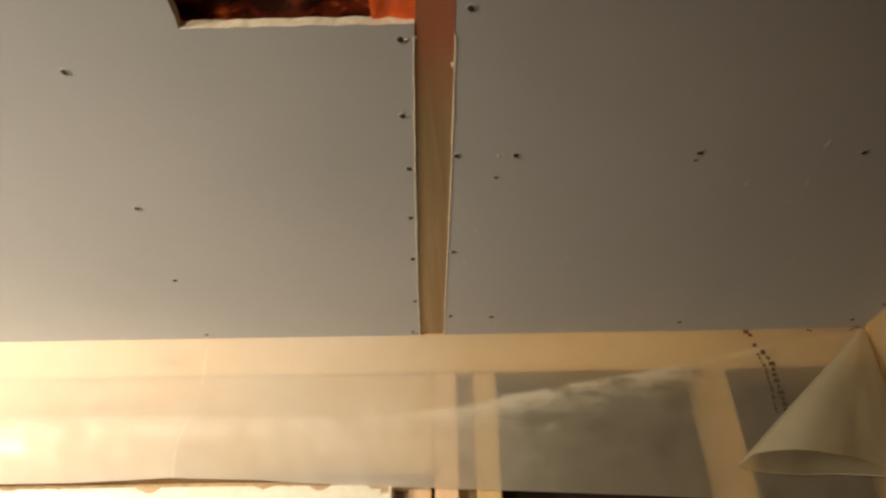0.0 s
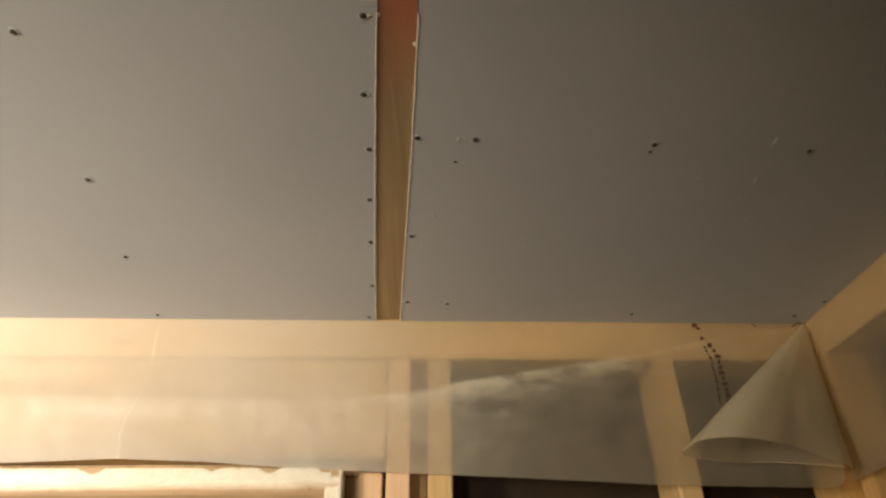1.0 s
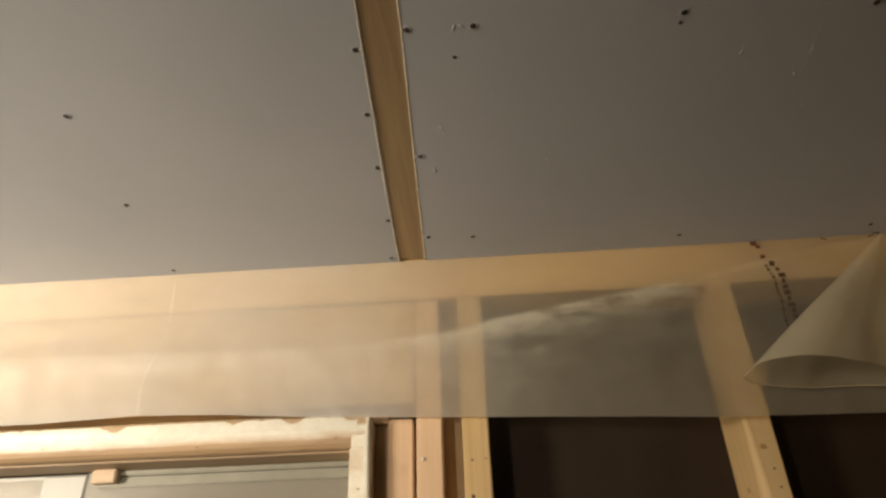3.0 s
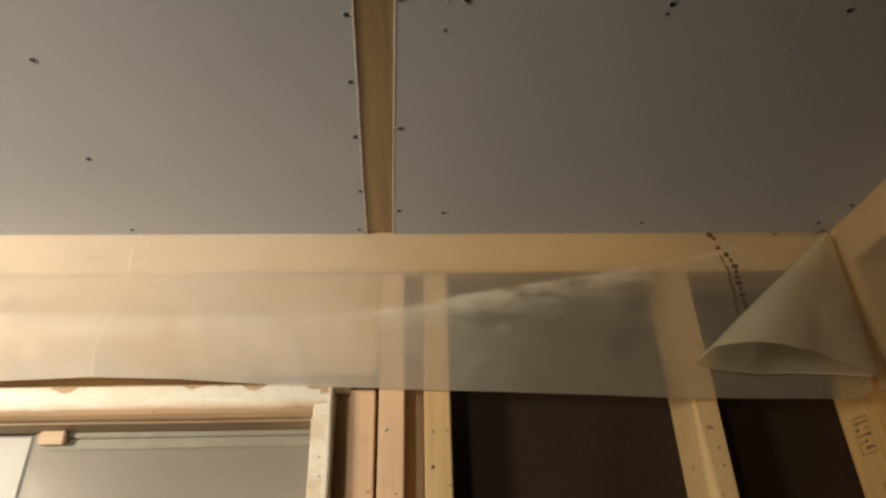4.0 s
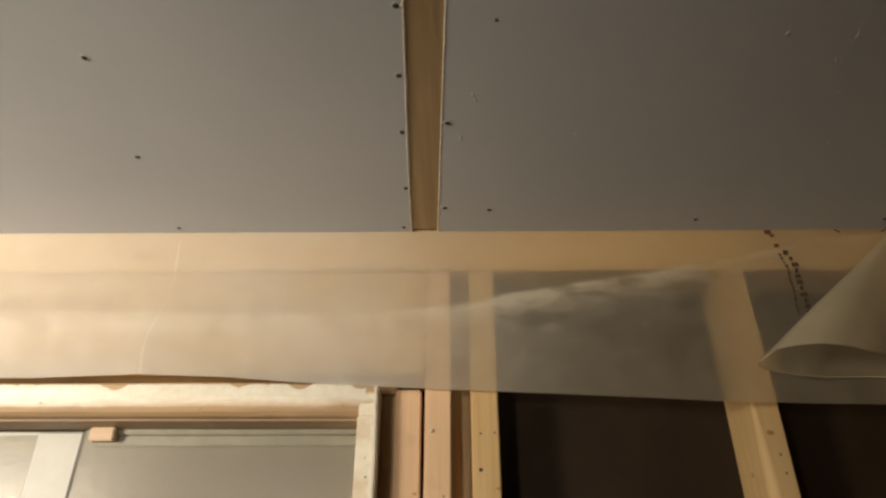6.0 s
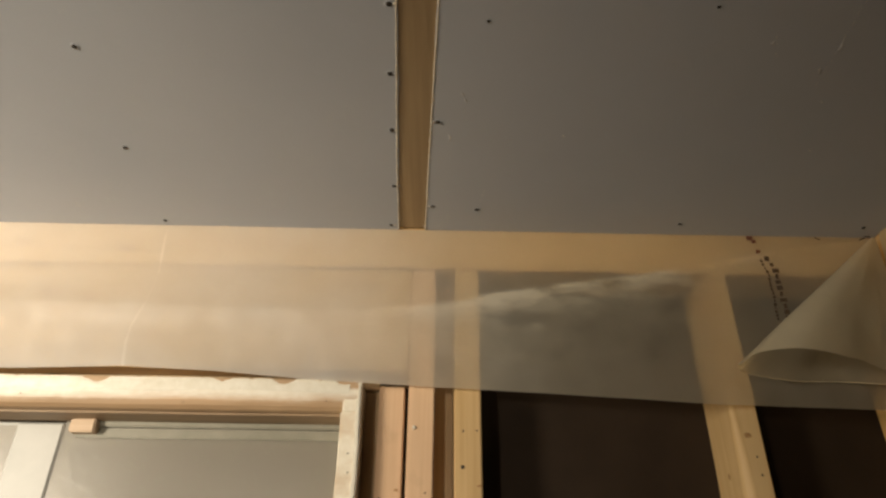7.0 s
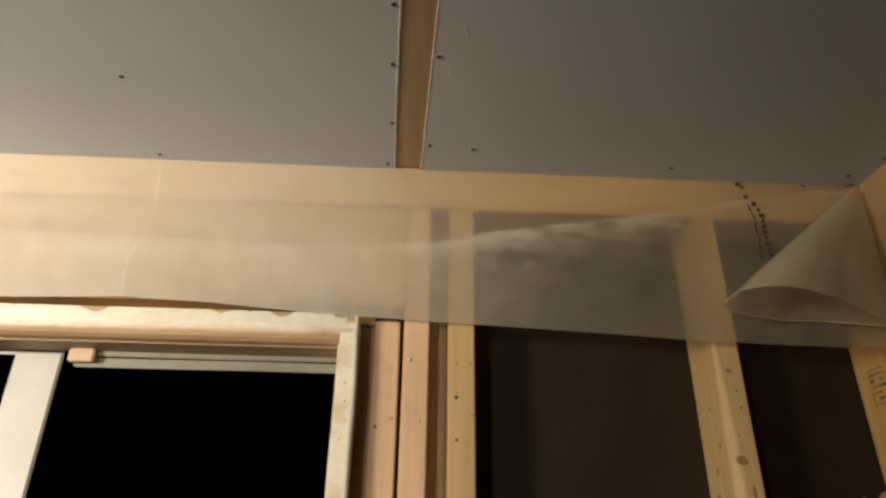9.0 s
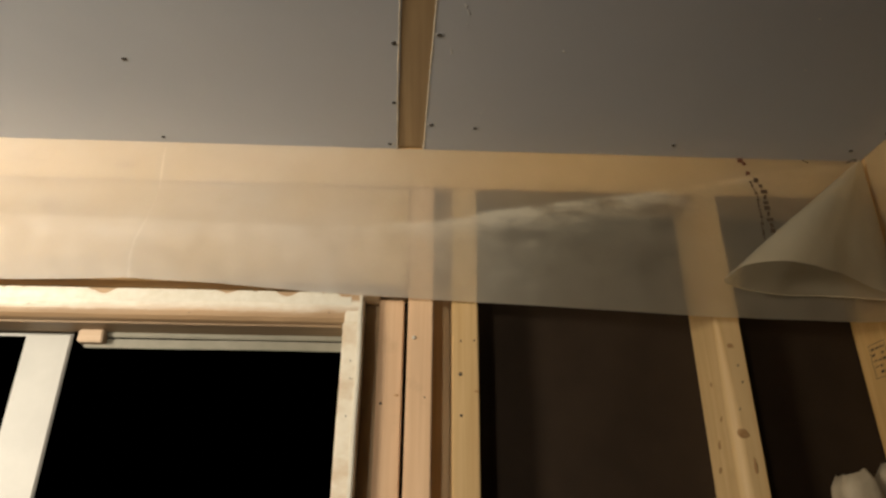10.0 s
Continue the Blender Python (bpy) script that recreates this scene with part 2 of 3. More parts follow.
    links.new(milky.outputs[0], body.inputs[2])
    facing, grow, fres = nodes.new("ShaderNodeLayerWeight"), nodes.new("ShaderNodeMath"), nodes.new("ShaderNodeMath")
    facing.inputs[0].default_value = 0.5
    grow.operation, fres.operation = "POWER", "MULTIPLY_ADD"
    grow.inputs[1].default_value = 4.0
    fres.inputs[1].default_value, fres.inputs[2].default_value = 0.5, 0.045
    links.new(facing.outputs["Facing"], grow.inputs[0])
    links.new(grow.outputs[0], fres.inputs[0])
    total = nodes.new("ShaderNodeMixShader")
    links.new(fres.outputs[0], total.inputs[0])
    links.new(body.outputs[0], total.inputs[1])
    links.new(gloss.outputs[0], total.inputs[2])
    fine = noise_of(nodes, links, 60, 4)
    b = nodes.new("ShaderNodeBump")
    b.inputs["Strength"].default_value, b.inputs["Distance"].default_value = 0.25, 0.0015
    links.new(fine, b.inputs["Height"])
    for n in (gloss, diff):
        links.new(b.outputs[0], n.inputs["Normal"])
    links.new(total.outputs[0], out.inputs[0])
    return m


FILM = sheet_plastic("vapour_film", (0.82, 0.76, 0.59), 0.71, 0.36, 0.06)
FOLDED = sheet_plastic("doubled_film", (0.87, 0.79, 0.58), 0.38, 0.36, 0.06, 0.3)
PANE = sheet_plastic("milky_pane", (0.49, 0.465, 0.40), 0.40, 0.30, 0.04)
ORANGE = speckled("orange_foil", (0.75, 0.10, 0.015), (0.90, 0.20, 0.03), 30, 0.3, 0.6, 0.004)
def streaked_foil():
    """Dark glossy foil with orange-red streaks running through it."""
    m, nodes, links, bsdf = material("dark_red_foil")
    streak = noise_of(nodes, links, 34, 6, (0.35, 1.4, 1), 0.7)
    links.new(ramp(nodes, links, streak, [(0.43, (0.05, 0.015, 0.010)), (0.55, (0.26, 0.042, 0.017)), (0.66, (0.95, 0.20, 0.05))]), bsdf.inputs["Base Color"])
    bsdf.inputs["Roughness"].default_value = 0.28
    bump_of(nodes, links, bsdf, streak, 0.6, 0.006)
    return m


MAROON = streaked_foil()
STILE = speckled("white_stile", (0.36, 0.365, 0.345), (0.42, 0.425, 0.40), 9, 0.45, 0.1)


# ---- mesh helpers ----
def part(name, bm, mat, parent=None, label=""):
    me = bpy.data.meshes.new(name)
    bm.normal_update()
    bm.to_mesh(me)
    bm.free()
    me.materials.append(mat)
    ob = new(name, me)
    if parent is not None:
        ob.parent = parent
    if label:
        ob["label"] = label
    return ob


def block(x0, x1, y0, y1, z0, z1, bevel=0.0015, segments=1):
    """A box with softly broken arrises."""
    bm = bmesh.new()
    bmesh.ops.create_cube(bm, size=1)
    for v in bm.verts:
        v.co = Vector(((x0 + x1) / 2 + v.co.x * (x1 - x0), (y0 + y1) / 2 + v.co.y * (y1 - y0), (z0 + z1) / 2 + v.co.z * (z1 - z0)))
    if bevel:
        bmesh.ops.bevel(bm, geom=bm.edges[:], offset=bevel, segments=segments, affect="EDGES")
    return bm


def lumber(x0, x1, y0, y1, z0, z1, axis, seed, wane=0.0012, pieces=14):
    """A sawn length with slightly uneven arrises."""
    bm = block(x0, x1, y0, y1, z0, z1, 0.002, 2)
    k = "XYZ".index(axis)
    lo, hi = (x0, y0, z0)[k], (x1, y1, z1)[k]
    for i in range(1, pieces):
        at = lo + (hi - lo) * i / pieces
        co, no = Vector((0, 0, 0)), Vector((0, 0, 0))
        co[k], no[k] = at, 1
        bmesh.ops.bisect_plane(bm, geom=bm.verts[:] + bm.edges[:] + bm.faces[:], plane_co=co, plane_no=no)
    for v in bm.verts:
        n = noise.noise_vector(Vector((seed * 3.1, seed * 1.7, v.co[k] * 6.0)) + v.co * 2.0) * wane
        n[k] = 0
        v.co += n
    for f in bm.faces:
        f.smooth = False
    return bm


def sheet(grid, thickness=0.0):
    """A smooth surface from rows of points."""
    bm = bmesh.new()
    rows = [[bm.verts.new(p) for p in row] for row in grid]
    for a, b in zip(rows, rows[1:]):
        for i in range(len(a) - 1):
            bm.faces.new((b[i], b[i + 1], a[i + 1], a[i])).smooth = True
    if thickness:
        bmesh.ops.solidify(bm, geom=bm.faces[:], thickness=thickness)
    return bm


def between(x, table):
    """Smooth interpolation in a short table of (x, value)."""
    if x <= table[0][0]:
        return table[0][1]
    for (a, u), (b, v) in zip(table, table[1:]):
        if x <= b:
            s = (x - a) / (b - a)
            return u + (v - u) * s
    return table[-1][1]


def disc(radius, height, sides=10, wobble=0.0, seed=0, squash=1.0):
    """A low dome on its base circle, pointing to +z."""
    bm = bmesh.new()
    rings = []
    for r, h in ((1.0, 0.0), (0.9, 0.6), (0.5, 1.0)):
        ring = []
        for i in range(sides):
            a = 2 * math.pi * i / sides
            k = 1 + wobble * noise.noise(Vector((math.cos(a) * 1.3 + seed * 2.3, math.sin(a) * 1.3, seed)))
            ring.append(bm.verts.new((radius * r * k * math.cos(a), radius * squash * r * k * math.sin(a), height * h)))
        rings.append(ring)
    for a, b in zip(rings, rings[1:]):
        for i in range(sides):
            bm.faces.new((a[i], a[(i + 1) % sides], b[(i + 1) % sides], b[i])).smooth = True
    bm.faces.new(rings[-1])
    return bm


def structure(ob, label, category):
    return tagged(ob, label, category, kind="structure")


# ---- shell: unseen floor and walls toned to bounce warm light, deck over the ceiling ----
LEFT, BACK = -2.3, -2.4
structure(part("floor", block(LEFT - 0.1, RIGHT + 0.2, BACK - 0.1, 0.4, -0.1, 0.0, 0), FLOOR), "unseen floor of the room, toned to bounce warm light", "floor")
structure(part("wall_west", block(LEFT - 0.1, LEFT, BACK, 0.0, 0.0, 2.6, 0), PLAIN), "unseen wall beside the work lamp, toned to bounce warm light", "wall")
structure(part("wall_south", block(LEFT - 0.1, RIGHT + 0.2, BACK - 0.1, BACK, 0.0, 2.6, 0), PLAIN), "unseen wall behind the camera, toned to bounce warm light", "wall")
structure(part("wall_east", block(RIGHT + DEEP, RIGHT + DEEP + 0.05, BACK, 0.13, 0.0, 2.6, 0), SHEATHING), "dark sheathing behind the studs of the side wall", "wall")
back = structure(part("wall_north", block(-0.044, RIGHT + DEEP, DEEP + 0.001, 0.13, 0.0, 2.6, 0), SHEATHING), "dark sheathing board behind open studs", "wall")
part("sheathing_over_window", block(LEFT, -0.044, DEEP + 0.001, 0.13, 2.175, 2.6, 0), SHEATHING, back)
part("sheathing_under_window", block(LEFT, -0.044, DEEP + 0.001, 0.13, 0.0, 0.95, 0), SHEATHING, back)
part("sheathing_beside_window", block(LEFT, -1.12, DEEP + 0.001, 0.13, 0.95, 2.175, 0), SHEATHING, back)
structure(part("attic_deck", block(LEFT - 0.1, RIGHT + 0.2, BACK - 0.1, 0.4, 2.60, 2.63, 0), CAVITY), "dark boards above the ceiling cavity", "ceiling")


# ---- ceiling boards ----
def gap_left(y):
    return between(-y, [(0.0, -0.004), (0.17, 0.0), (0.32, 0.006), (0.46, 0.0115), (0.64, 0.0195), (0.68, 0.022), (2.5, 0.09)])


def gap_right(y):
    return between(-y, [(0.0, 0.0405), (0.20, 0.047), (0.32, 0.0515), (0.463, 0.057), (0.69, 0.0625), (2.5, 0.12)])


HOLE = (-0.206, -0.678, -0.985)  # its far side x, edge nearest the window wall, other edge


def board(outline):
    """A plasterboard sheet: one outline, extruded upwards."""
    bm = bmesh.new()
    face = bm.faces.new([bm.verts.new((x, y, CEIL)) for x, y in outline])
    if face.normal.z > 0:
        face.normal_flip()
    up = bmesh.ops.extrude_face_region(bm, geom=[face])
    for v in [g for g in up["geom"] if isinstance(g, bmesh.types.BMVert)]:
        v.co.z += BOARD
    bmesh.ops.recalc_face_normals(bm, faces=bm.faces[:])
    return bm


def ragged(a, b, n, amount, seed):
    """Points from a to b with a torn, uneven line."""
    pts = []
    for i in range(n):
        s = i / n
        d = (noise.noise(Vector((s * 17, seed, 0.3))) + 0.12 * noise.noise(Vector((s * 55, seed, 1.3)))) * amount
        nx, ny = -(b[1] - a[1]), b[0] - a[0]
        l = math.hypot(nx, ny) or 1
        pts.append((a[0] + (b[0] - a[0]) * s + nx / l * d, a[1] + (b[1] - a[1]) * s + ny / l * d))
    return pts


left_outline = [(LEFT, -0.002)]
left_outline += ragged((gap_left(0), -0.002), (gap_left(HOLE[1]), HOLE[1]), 40, 0.0016, 1)
left_outline += ragged((gap_left(HOLE[1]), HOLE[1]), (HOLE[0], HOLE[1]), 90, 0.0014, 2)
left_outline += ragged((HOLE[0], HOLE[1]), (HOLE[0] + 0.004, HOLE[2]), 20, 0.002, 3)
left_outline += ragged((HOLE[0] + 0.004, HOLE[2]), (gap_left(HOLE[2]), HOLE[2]), 20, 0.002, 4)
left_outline += [(gap_left(HOLE[2]), HOLE[2]), (gap_left(BACK), BACK), (LEFT, BACK)]
right_outline = [(RIGHT - 0.002, -0.002), (RIGHT - 0.002, BACK), (gap_right(BACK), BACK)]
right_outline += ragged((gap_right(-1.2), -1.2), (gap_right(0), -0.002), 60, 0.0016, 5) + [(gap_right(0), -0.002)]


def with_edges(ob):
    """Sides of the sheet show bare gypsum."""
    ob.data.materials.append(GYPSUM)
    for p in ob.data.polygons:
        p.material_index = 1 if abs(p.normal.z) < 0.5 else 0
    return ob


board_left = structure(with_edges(part("ceiling", board(left_outline), PAPER)), "grey plasterboard ceiling sheet with a cut-out", "ceiling")
board_right = structure(with_edges(part("ceiling", board(right_outline), PAPER)), "grey plasterboard ceiling sheet with scuffs", "ceiling")
strip_edge = [(gap_left(-0.05 * i) + 0.0012, min(-0.05 * i, -0.007)) for i in range(49)] + [(gap_right(-0.05 * i) - 0.0012, min(-0.05 * i, -0.007)) for i in range(48, -1, -1)]
strip = board(strip_edge)
for v in strip.verts:
    v.co.z += 0.0014 + 0.0006 * noise.noise(v.co * 9)
structure(part("ceiling_strip", strip, NAILER), "bare pine strip set in the gap between ceiling boards", "batten")
joist = structure(part("ceiling_nailer", lumber(0.004, 0.125, BACK, 0.0, CEIL + BOARD + 0.006, CEIL + BOARD + 0.045, "Y", 3, 0.0008, 30), PINE["Y"]), "pine nailer above the ceiling boards", "joist")

# gypsum-screw heads, sunk a little, with the paper puckered round them
screw_bm = disc(0.0036, -0.0010, 10)
rim_bm = disc(0.0062, -0.0004, 12, 0.35, 4)
screw_me, rim_me = bpy.data.meshes.new("screw"), bpy.data.meshes.new("paper_pucker")
for bm, me, mat in ((screw_bm, screw_me, SCREW), (rim_bm, rim_me, PAPER)):
    bm.to_mesh(me)
    bm.free()
    me.materials.append(mat)
LEFT_SCREWS = [(-0.342, -0.628), (-0.362, -0.396), (-0.379, -0.210), (-0.391, -0.018), (0.007, -0.660), (0.002, -0.556), (0.004, -0.466), (0.0, -0.364),
               (-0.003, -0.260), (-0.006, -0.130), (-0.016, -0.017)]
RIGHT_SCREWS = [(0.058, -0.278), (0.063, -0.488), (0.052, -0.075), (0.123, -0.069), (0.134, -0.487), (0.460, -0.037), (0.356, -0.485), (0.556, -0.480),
                (0.766, -0.036), (0.793, -0.090), (0.076, -0.694), (0.355, -0.472), (0.112, -0.446)]
for spots, parent in ((LEFT_SCREWS, board_left), (RIGHT_SCREWS, board_right)):
    for i, (x, y) in enumerate(spots):
        small = 0.6 if (x, y) in ((0.355, -0.472), (0.112, -0.446)) else 1.0
        for name, me, drop in (("paper_pucker", rim_me, 0.0), ("screw", screw_me, -0.0004)):
            s = new(name, me)
            s.parent = parent
            s.matrix_basis = pose(x, y, CEIL + drop, 4 * math.sin(i * 2.1), 4 * math.cos(i), 47 * i) @ Matrix.Scale(small, 4)

for edge, parent, seed in ((gap_left, board_left, 3.0), (gap_right, board_right, 8.0)):
    rows = []
    for i in range(261):
        y = -0.004 - 0.66 * i / 260
        x = edge(y)
        swell = 0.0011 + 0.0007 * noise.noise(Vector((y * 40, seed, 0))) + 0.0006 * noise.noise(Vector((y * 140, seed, 2)))
        swell = max(swell, 0.0003)
        wander = 0.0007 * noise.noise(Vector((y * 30, seed, 5)))
        rows.append([(x + wander + swell * math.cos(a), y, CEIL + 0.0004 - swell * math.sin(a)) for a in (0.0, 0.8, 1.57, 2.35, 3.14)])
    part("frayed_paper_edge", sheet(rows), GYPSUM, parent, "pale frayed paper edge")
for i, (x, y) in enumerate(LEFT_SCREWS[4:] + RIGHT_SCREWS[:3]):
    side_x = 0.0062 if i < len(LEFT_SCREWS[4:]) else -0.005
    bump = part("paper_pucker", disc(0.0024, -0.0009, 9, 0.8, i + 70, 0.7), GYPSUM if i % 2 == 0 else SMEAR, board_left if side_x > 0 else board_right)
    bump.matrix_basis = pose(x + side_x, y, CEIL, 0, 0, 37 * i)

# plaster smears and scuffs on the right-hand sheet
SMEARS = [(0.089, -0.331, 0.006), (0.093, -0.320, 0.005), (0.075, -0.246, 0.007), (0.509, -0.384, 0.006), (0.515, -0.420, 0.006), (0.435, -0.423, 0.006),
          (0.505, -0.496, 0.009), (0.575, -0.234, 0.005), (0.113, -0.486, 0.006), (0.121, -0.488, 0.004), (0.129, -0.109, 0.004), (0.127, -0.095, 0.003),
          (0.131, -0.120, 0.003), (0.229, -0.254, 0.006), (0.092, -0.300, 0.003), (0.540, -0.330, 0.004)]
for i, (x, y, r) in enumerate(SMEARS):
    s = part("plaster_smear", disc(r * 0.7, -0.0006, 14, 1.4, i + 1, 0.4), SMEAR, board_right)
    s.matrix_basis = pose(x, y, CEIL, 0, 0, 70 + 40 * math.sin(i * 3.3))
# long broken scratches, rubbed pale into the paper
for k, (x0, y0, x1, y1, n, wide) in enumerate([(0.504, -0.503, 0.519, -0.355, 16, 0.0007), (0.507, -0.470, 0.514, -0.410, 7, 0.0005), (0.434, -0.435, 0.451, -0.398, 6, 0.0010)]):
    for i in range(n):
        if (i * 7 + k) % 5 == 3:
            continue
        a, b = (i + 0.12 * math.sin(i * 2.3)) / n, (i + 0.55 + 0.35 * math.sin(i * 1.7 + k)) / n
        ax, ay, bx, by = x0 + (x1 - x0) * a, y0 + (y1 - y0) * a, x0 + (x1 - x0) * b, y0 + (y1 - y0) * b
        s = part("scratch", disc(math.hypot(bx - ax, by - ay) / 2, -0.0003, 8, 0.5, i + 20, wide * 2 / max(math.hypot(bx - ax, by - ay), 0.002)), SMEAR, board_right)
        s.matrix_basis = pose((ax + bx) / 2 + 0.0008 * math.sin(i * 4.1), (ay + by) / 2, CEIL, 0, 0, math.degrees(math.atan2(by - ay, bx - ax)))
for i, (x, y) in enumerate([(0.074, -0.694), (0.059, -0.625), (0.022, -0.660), (0.014, -0.600)]):
    s = part("torn_paper", disc(0.0038, -0.0015, 9, 1.2, i + 30, 0.7), GYPSUM, board_right if x > 0.04 else board_left)
    s.matrix_basis = pose(x, y, CEIL + 0.002, 12, -9, 50 * i)

# foil in the ceiling cut-out
def crumple(x0, x1, y0, y1, z, amount, seed, nx=36, ny=36):
    rows = []
    for j in range(ny + 1):
        row = []
        for i in range(nx + 1):
            x, y = x0 + (x1 - x0) * i / nx, y0 + (y1 - y0) * j / ny
            p = Vector((x * 16, y * 9, seed))
            row.append((x, y, z + amount * (noise.noise(p) + 0.5 * abs(noise.noise(p * 2.7)) * 2 - 0.4)))
        rows.append(row)
    return sheet(rows)


foil = tagged(part("cavity_foil", crumple(-0.30, 0.0, -1.05, -0.60, CEIL + 0.040, 0.014, 4.0), MAROON), "dark red glossy foil crumpled above the ceiling cut-out", "foil")
flap = part("foil_flap", crumple(-0.020, gap_left(-0.68) + 0.002, -1.0, -0.62, CEIL + BOARD - 0.002, 0.006, 9.0), ORANGE, foil, "bright orange foil strip")

# ---- window wall framing ----
framing = [
    ("top_plate", (LEFT, RIGHT + DEEP, 0.0, DEEP, 2.366, CEIL + 0.06), "X", PINE["X"], "pine top plate of the window wall"),
    ("window_header", (LEFT, 0.021, 0.002, DEEP, 2.193, 2.3645), "X", PINE["X"], "wide pine header board over the window"),
    # added strip, stands in for the shadow under the film's edge
    ("packing_board", (LEFT, -0.0225, 0.034, DEEP, 2.1745, 2.192), "X", SHADED, "recessed strip darkened for the film's shadow, between header and window"),
    ("jack_stud", (-0.022, 0.0165, 0.018, DEEP, 0.0, 2.175), "Z", ROSY, "pine jack stud beside the window"),
    ("king_stud", (0.0225, 0.061, 0.0, DEEP, 0.0, 2.3645), "Z", ROSY, "pine king stud with a raised nail"),
    ("wall_stud", (0.0905, 0.130, 0.0, DEEP, 0.0, 2.3645), "Z", PINE["Z"], "pine wall stud with nail holes"),
    ("wall_stud", (0.4955, 0.535, 0.0, DEEP, 0.0, 2.3645), "Z", PINE["Z"], "pine wall stud with dark knots"),
    ("blocking", (-0.0455, -0.0225, 0.045, DEEP, 0.0, 2.174), "Z", SHADED, "pine packing deep between window and jack stud"),
    ("blocking", (0.0615, 0.0900, 0.050, DEEP, 0.0, 2.3645), "Z", SHADED, "pine packing set back between two studs"),
    ("corner_stud", (0.7745, 0.8125, 0.0, DEEP, 0.0, 2.3645), "Z", YELLOW, "yellow pine corner stud with an ink stamp"),
]


def waned_stud(x0, x1, y0, y1, z0, z1, seed):
    """A stud whose arris towards the lamp was sawn with a growing wane."""
    bm = bmesh.new()
    rings = []
    for j in range(41):
        z = z0 + (z1 - z0) * j / 40
        w = 0.0015 + 0.0135 * min(1.0, max(0.0, (2.19 - z) / 0.20)) ** 0.7 + 0.0012 * noise.noise(Vector((z * 14, seed, 0)))
        w = max(w, 0.001)
        n = noise.noise_vector(Vector((seed, z * 6.0, 1))) * 0.0012
        outline = [(x0, y1), (x0, y0 + w), (x0 + w * 0.13, y0 + w * 0.50), (x0 + w * 0.50, y0 + w * 0.13), (x0 + w, y0), (x1 - 0.002, y0), (x1, y0 + 0.002), (x1, y1)]
        rings.append([bm.verts.new((x + n.x, y + n.y, z)) for x, y in outline])
    for a, b in zip(rings, rings[1:]):
        for i in range(8):
            bm.faces.new((a[i], a[(i + 1) % 8], b[(i + 1) % 8], b[i])).smooth = 1 <= i <= 3
    bm.faces.new(rings[-1])
    bm.faces.new(rings[0][::-1])
    bmesh.ops.recalc_face_normals(bm, faces=bm.faces[:])
    return bm


made = {}
for i, (name, b, axis, mat, label) in enumerate(framing):
    shape = waned_stud(*b, i + 1) if "knots" in label else lumber(*b, axis, i + 1)
    made[i] = structure(part(name, shape, mat), label, "stud" if axis == "Z" else "beam")
# side wall
side = [
    ("top_plate", (RIGHT, RIGHT + DEEP - 0.002, BACK, -0.002, 2.366, CEIL + 0.06), "Y", PINE["Y"], "pine top plate of the side wall"),
    ("corner_stud", (RIGHT - 0.004, RIGHT + DEEP - 0.002, -0.040, -0.002, 0.0, 2.3645), "Z", YELLOW, "yellow pine stud in the corner of the side wall"),
    ("wall_stud", (RIGHT, RIGHT + DEEP - 0.002, -0.446, -0.408, 0.0, 2.3645), "Z", PINE["Z"], "pine stud of the side wall"),
]
for i, (name, b, axis, mat, label) in enumerate(side):
    structure(part(name, lumber(*b, axis, i + 21), mat), label, "stud" if axis == "Z" else "beam")


def front_mark(name, bm, mat, parent, x, z, y=0.0, spin=0.0, label=""):
    """A mark or nail head on a face that looks towards the room."""
    o = part(name, bm, mat, parent, label)
    o.matrix_basis = pose(x, y, z, 90, spin, 0)
    return o


KNOTS = [(6, 0.514, 2.105, 0.0055, 0.7), (6, 0.511, 1.975, 0.010, 0.6), (6, 0.520, 1.93, 0.003, 3.6), (5, 0.126, 2.03, 0.004, 0.4), (9, 0.793, 2.00, 0.007, 1.0),
         (1, -0.058, 2.329, 0.008, 0.5), (1, -0.549, 2.313, 0.011, 0.7), (1, -0.49, 2.307, 0.010, 0.5), (1, -0.36, 2.305, 0.006, 0.5), (0, -0.45, 2.395, 0.012, 0.4),
         (0, -0.62, 2.405, 0.010, 0.4), (0, 0.245, 2.383, 0.005, 0.4), (1, -0.75, 2.27, 0.010, 0.6), (3, 0.009, 2.026, 0.003, 0.6)]
for i, (k, x, z, r, sq) in enumerate(KNOTS):
    front_mark("knot", disc(r * (1.35 if k < 2 else 1.0), 0.0006, 14, 0.4, i + 50, sq), KNOT, made[k], x, z, {1: 0.002, 3: 0.018}.get(k, 0.0))
front_mark("nail_head", disc(0.0030, 0.003, 12), NAIL, made[4], 0.0325, 2.109, 0.0, 0, "bright raised nail head")
for k, x, z, r in [(5, 0.102, 2.055, 0.0028), (5, 0.103, 1.995, 0.0022), (5, 0.103, 2.105, 0.0016), (5, 0.123, 2.106, 0.0014), (6, 0.521, 2.075, 0.0016), (6, 0.523, 2.05, 0.0016),
                   (3, -0.014, 2.014, 0.0022), (4, 0.050, 2.02, 0.0014), (6, 0.512, 2.01, 0.0014)]:
    front_mark("nail_head", disc(r, 0.0005, 8), SCREW, made[k], x, z, 0.018 if k == 3 else 0.0)
for i, (y, z, r) in enumerate([(0.045, 2.055, 0.0030), (0.050, 1.965, 0.0045), (0.030, 2.00, 0.0030), (0.060, 1.93, 0.0035)]):
    o = part("knot", disc(r, 0.0005, 12, 0.5, i + 110, 1.5), KNOT, made[6])
    o.matrix_basis = pose(0.4955, y, z, 90, 20 * i, -90)
